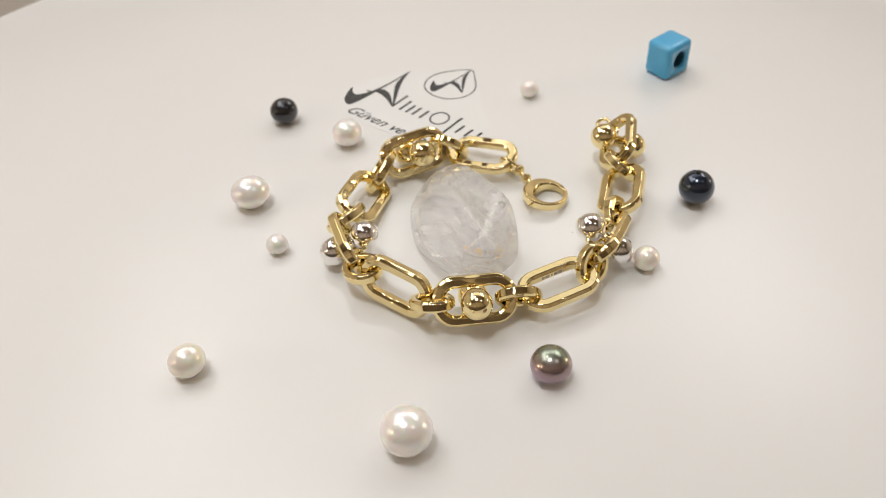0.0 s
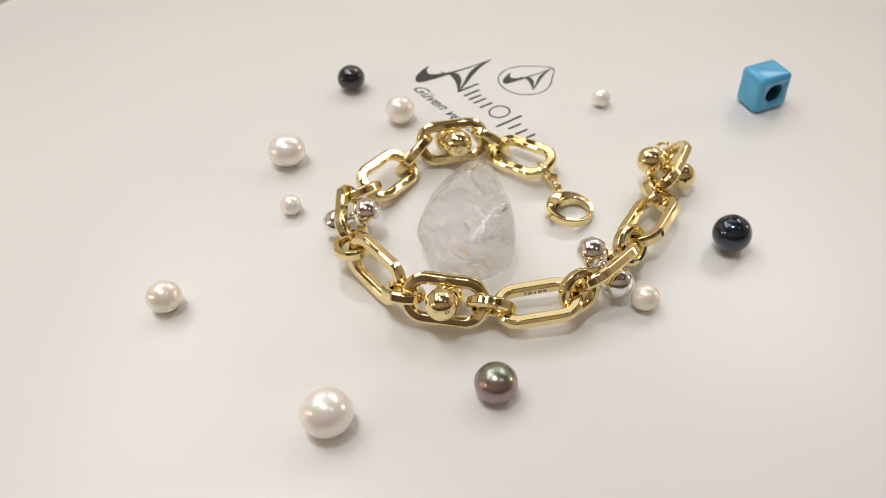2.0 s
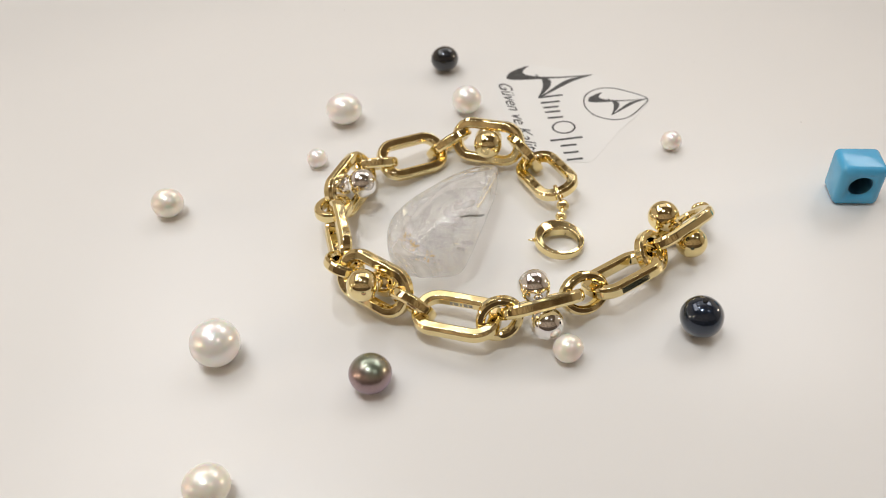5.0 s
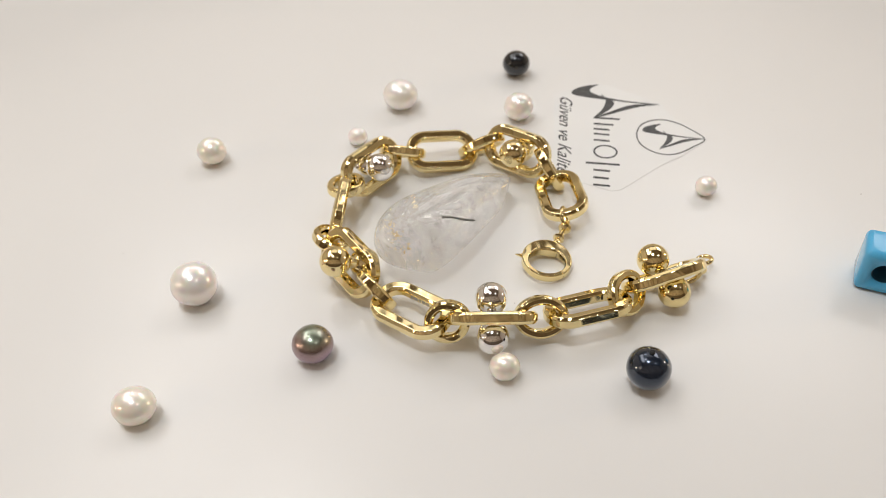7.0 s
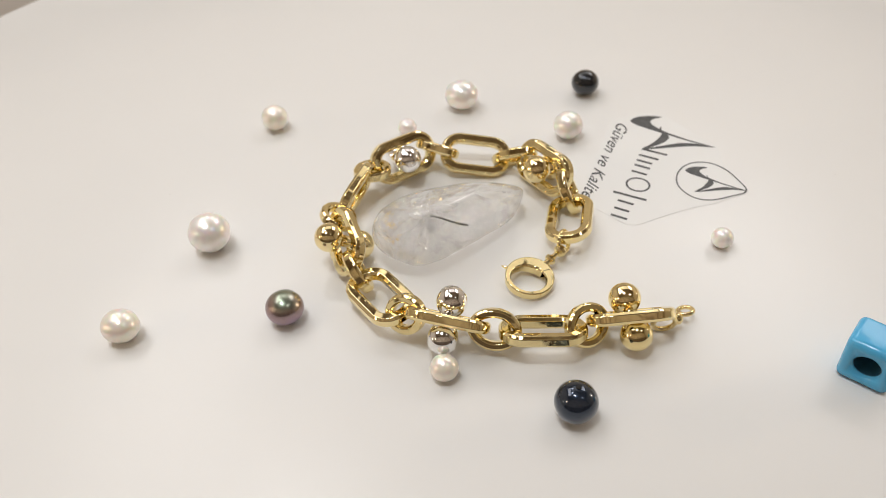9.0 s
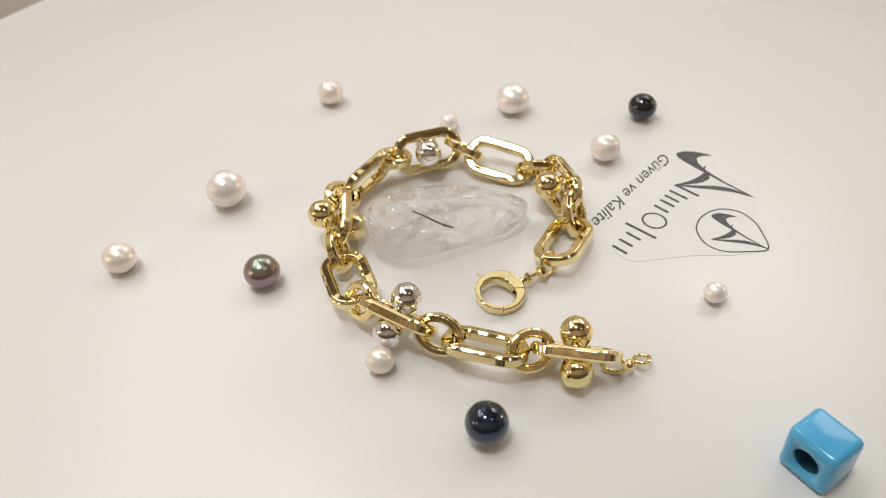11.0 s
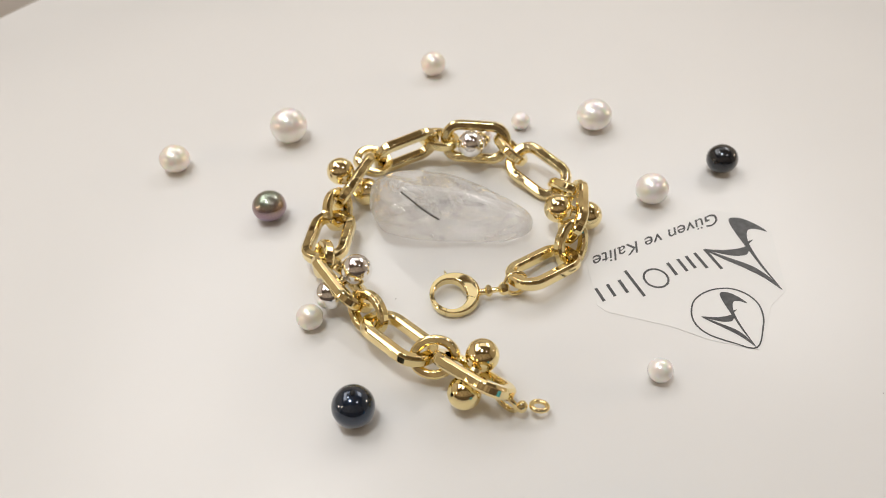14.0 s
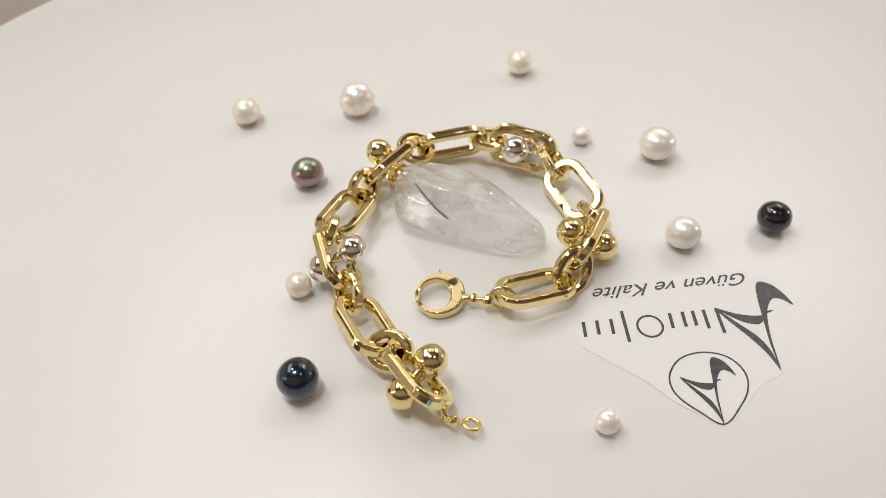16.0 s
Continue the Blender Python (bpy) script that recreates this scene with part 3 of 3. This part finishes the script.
def crystal():
    ob = thing("crystal", 0.02, -0.236, 0, "polished clear quartz tumble stone with dark needle inclusions", "stone", rz=STONE_TURN)
    bm = bmesh.new()
    bmesh.ops.create_icosphere(bm, subdivisions=6, radius=1)
    for v in bm.verts:
        n = v.co.normalized()
        v.co = HEART + n * (reach(n) * (1 + 0.004 * noise.noise(n * 3) + 0.003 * noise.noise(n * 7)))
    low = min(v.co.z for v in bm.verts)
    for v in bm.verts:
        v.co.z -= low
    part("body", bm, CRYSTAL, ob, "clear milky quartz")
    back = pose(0.02, -0.236, 0, 0, 0, STONE_TURN).inverted()

    def at(x, y, z, deep=0.955):
        """A place in the stone, kept under its skin."""
        p = (back @ Vector((x, y, z))) - HEART
        most = reach(p.normalized()) * deep
        return HEART + (p if p.length < most else p.normalized() * most)

    part("needle", tube([at(0.71, -0.84, 1.14), at(0.70, -0.68, 1.05), at(0.68, -0.53, 0.93), at(0.64, -0.38, 0.81), at(0.59, -0.24, 0.70)], 0.014, 0.019), NEEDLE, ob, "dark curved needle inclusion")
    part("dark_fleck", ball_mesh(0.022, at(0.71, -0.85, 1.14), 1, 1, 1, 10, 8), NEEDLE, ob)
    part("dark_fleck", ball_mesh(0.018, at(0.59, -0.23, 0.70), 1, 1.6, 1, 10, 8), NEEDLE, ob)
    for run, r0, r1 in (
        (((0.66, -0.62, 0.42), (0.58, -0.45, 0.33), (0.46, -0.26, 0.22), (0.34, -0.07, 0.12)), 0.004, 0.009),
        (((0.287, -0.73, 1.08), (0.25, -0.55, 1.0), (0.21, -0.38, 0.92), (0.19, -0.25, 0.84), (0.25, -0.17, 0.76)), 0.004, 0.008),
        (((0.45, -1.05, 1.1), (0.36, -1.15, 1.05), (0.29, -1.25, 1.0), (0.26, -1.33, 0.92), (0.27, -1.4, 0.85)), 0.003, 0.007),
        (((0.66, -0.98, 1.05), (0.68, -1.02, 0.95), (0.62, -1.06, 0.88)), 0.006, 0.004),
        (((0.05, -0.1, 0.5), (0.03, 0.15, 0.42), (0.0, 0.38, 0.36)), 0.004, 0.006),
        (((0.10, -0.75, 0.8), (0.02, -0.95, 0.78), (0.0, -1.15, 0.70)), 0.003, 0.005),
    ):
        part("needle", tube([at(*q) for q in run], 0.75 * r0, 0.75 * r1), HAIR, ob, "fine grey needle inclusion")
    rnd = random.Random(3)
    for x, y, z, r, a, b, c in ((0.25, -0.55, 0.5, 0.5, 60, 20, 30), (-0.1, -0.75, 0.42, 0.45, 75, 10, 50), (0.35, -0.95, 0.6, 0.4, 50, 40, 100)):
        v = ball_mesh(r, back @ Vector((x, y, z)), 1.0, 0.55, 0.012, 32, 12, Euler((radians(a), radians(b), radians(c))).to_matrix())
        for q in v.verts:
            q.co += Vector((0, 0, 1)) * 0.05 * noise.noise(q.co * 3.0)
            p = q.co - HEART
            most = reach(p.normalized()) * 0.94
            if p.length > most:
                q.co = HEART + p.normalized() * most
        part("veil", v, VEIL, ob, "milky internal veil")
    for x, y, z, spread, count in ((0.09, -1.47, 0.79, 0.045, 16), (0.28, -1.46, 0.73, 0.04, 16), (0.58, -1.44, 0.65, 0.035, 14), (0.32, -1.5, 0.6, 0.09, 16), (0.16, -1.47, 0.74, 0.08, 8)):
        for k in range(count):
            c = at(x + rnd.gauss(0, spread), y + rnd.gauss(0, spread), z + rnd.gauss(0, spread), 0.97)
            turn = Euler((rnd.uniform(0, 6), rnd.uniform(0, 6), rnd.uniform(0, 6))).to_matrix()
            part("rust_fleck", ball_mesh(rnd.uniform(0.005, 0.017), c, rnd.uniform(0.8, 2.0), rnd.uniform(0.4, 1.0), rnd.uniform(0.2, 0.6), 8, 6, turn), RUST, ob)
    for x, y, z in ((-0.35, -0.95, 0.5), (-0.05, -0.45, 0.75), (0.25, -0.75, 0.9), (-0.2, -1.0, 0.45), (0.55, -1.2, 0.35), (0.62, -0.82, 1.1)):
        part("dark_fleck", ball_mesh(0.009, at(x, y, z), 1, 1, 1, 8, 6), NEEDLE, ob)
    for x, y, z, spread, count in ((0.45, -1.1, 0.8, 0.22, 64), (0.35, -0.45, 0.75, 0.13, 40), (0.75, -1.05, 0.7, 0.06, 14), (-0.05, 0.55, 0.5, 0.12, 10), (0.25, -0.8, 0.6, 0.4, 30)):
        for k in range(count):
            c = at(x + rnd.gauss(0, spread), y + rnd.gauss(0, spread), z + rnd.gauss(0, 0.12))
            turn = Euler((rnd.gauss(0, 0.38), rnd.gauss(0, 0.38), rnd.uniform(0, 6))).to_matrix()
            part("frost_plate", ball_mesh(rnd.uniform(0.014, 0.042), c, rnd.uniform(0.6, 2.2), rnd.uniform(0.2, 0.6), 0.04, 9, 5, turn), FROST, ob)


# ---- printed sheet ----
def sheet():
    ob = thing("printed_sheet", -1.465, 3.754, 0.003, "thin translucent white cut-out sheet with black print", "label", rz=-37.1)
    outline = [(2.29, 0.33), (2.23, 0.51), (1.85, 0.86), (1.47, 1.22), (1.14, 1.65), (0.58, 2.13), (0.25, 1.86), (-0.11, 1.5), (-0.55, 1.32), (-1.22, 0.09), (-0.92, -0.56), (-0.6, -0.8), (1.93, -0.70)]
    part("sheet", prism(outline, 0, 0.003), PAPER, ob, smooth=False)
    z0, z1 = 0.004, 0.007

    def mark(dx, dy, k):
        def put(points, steps, top):
            pts = [(dx + k * (x - 0.07), dy + k * (y + 0.01)) for x, y in smooth_loop(points, steps)]
            return prism(pts, z0, top)
        blade = [(-0.71, -0.37), (-0.8, -0.46), (-0.97, -0.36), (-1.09, -0.13), (-1.14, 0.09), (-1.02, -0.04), (-0.88, -0.08), (-0.75, 0.07), (-0.66, 0.29), (-0.57, 0.71), (-0.5, 1.29), (-0.52, 0.79), (-0.57, 0.42), (-0.6, 0.2), (-0.65, -0.12)]
        arm = [(0.07, -0.01), (-0.2, 0.14), (-0.44, 0.22), (-0.65, 0.25), (-0.53, 0.38), (-0.43, 0.39), (-0.23, 0.29)]
        stroke = [(0.07, -0.01), (-0.18, 0.33), (-0.40, 0.65), (-0.49, 0.96), (-0.5, 1.29), (-0.41, 0.95), (-0.26, 0.62), (-0.08, 0.30)]
        tick = [(-0.64, 0.16), (-0.80, 0.155), (-0.64, 0.21)]
        for k4, pts in enumerate((blade, arm, stroke, tick)):
            part("printed_mark", put(pts, 4, z1 + 0.001 * k4), INK, ob, "black swoosh emblem shape", smooth=False)

    mark(0.07, -0.01, 1.0)
    mark(0.97, 1.22, 0.66)
    drop = [(0.59, 2.09), (0.86, 1.86), (1.08, 1.59), (1.15, 1.35), (1.09, 1.11), (0.88, 0.88), (0.56, 0.80), (0.25, 0.88), (0.07, 1.07), (0.01, 1.32), (0.08, 1.57), (0.25, 1.80)]
    loop = smooth_loop(drop, 5)
    mid = Vector((0.58, 1.35))
    bm = bmesh.new()
    n = len(loop)
    quad = []
    for x, y in loop:
        p = Vector((x, y))
        q = p - (p - mid).normalized() * 0.026
        quad.append([bm.verts.new((*p, z0)), bm.verts.new((*p, z1)), bm.verts.new((*q, z1)), bm.verts.new((*q, z0))])
    for k in range(n):
        for j in range(4):
            bm.faces.new((quad[k][j], quad[(k + 1) % n][j], quad[(k + 1) % n][(j + 1) % 4], quad[k][(j + 1) % 4]))
    part("printed_outline", bm, INK, ob, "thin black drop-shaped outline", smooth=False)
    # the name is a row of plain strokes of its size
    for x, y0, y1, w in ((0.05, 0, 0.50, 0.052), (0.25, 0, 0.38, 0.052), (0.42, 0, 0.30, 0.052), (0.58, 0, 0.30, 0.052), (0.78, 0, 0.30, 0.052), (1.50, -0.14, 0.48, 0.052), (1.70, 0, 0.30, 0.052), (1.92, 0, 0.28, 0.052), (2.13, 0, 0.30, 0.052)):
        part("printed_bar", prism([(x - w / 2, y0), (x + w / 2, y0), (x + w / 2 + 0.02, y1), (x - w / 2 + 0.02, y1)], z0, z1), INK, ob, smooth=False)
    ring = []
    for k in range(36):
        t = 2 * math.pi * k / 36
        o = Vector((math.cos(t), math.sin(t), 0))
        ring.append((Vector((1.14 + 0.19 * o.x, 0.22 + 0.21 * o.y, (z0 + z1) / 2)), o, Vector((0, 0, 1))))
    part("printed_bar", sweep(ring, [(0.018, -0.0015), (0.018, 0.0015), (-0.018, 0.0015), (-0.018, -0.0015)]), INK, ob, smooth=False)
    # the slogan
    cu = bpy.data.curves.new("slogan", "FONT")
    cu.body, cu.size, cu.shear, cu.extrude = "Güven ve Kalite", 0.36 * U, 0.5, 0.0008 * U
    cu.offset = 0.001 * U
    text = new("slogan_tmp", cu)
    bpy.context.view_layer.update()
    me = bpy.data.meshes.new_from_object(text.evaluated_get(bpy.context.evaluated_depsgraph_get()))
    bpy.data.objects.remove(text)
    me.materials.clear()
    me.materials.append(INK)
    wid = max(v.co.x for v in me.vertices)
    for v in me.vertices:
        v.co.x *= 2.55 * U / wid
    line = new("printed_slogan", me)
    line.parent = ob
    line.location = (-0.68 * U, -0.68 * U, 0.0062 * U)
    line.rotation_euler = (0, 0, radians(0.5))
    line["label"] = "black slanted slogan lettering"


room()
counter()
turntable()
bracelet()
crystal()
sheet()
cube_bead()
pearls()


def motions():
    """The table turns steadily, and all that lies on it turns with it."""
    rate = -8.6033
    for ob, base in TURNERS:
        walk(ob, [(k * 0.5, pose(0, 0, 0, 0, 0, rate * k * 0.5) @ base) for k in range(33)])


motions()
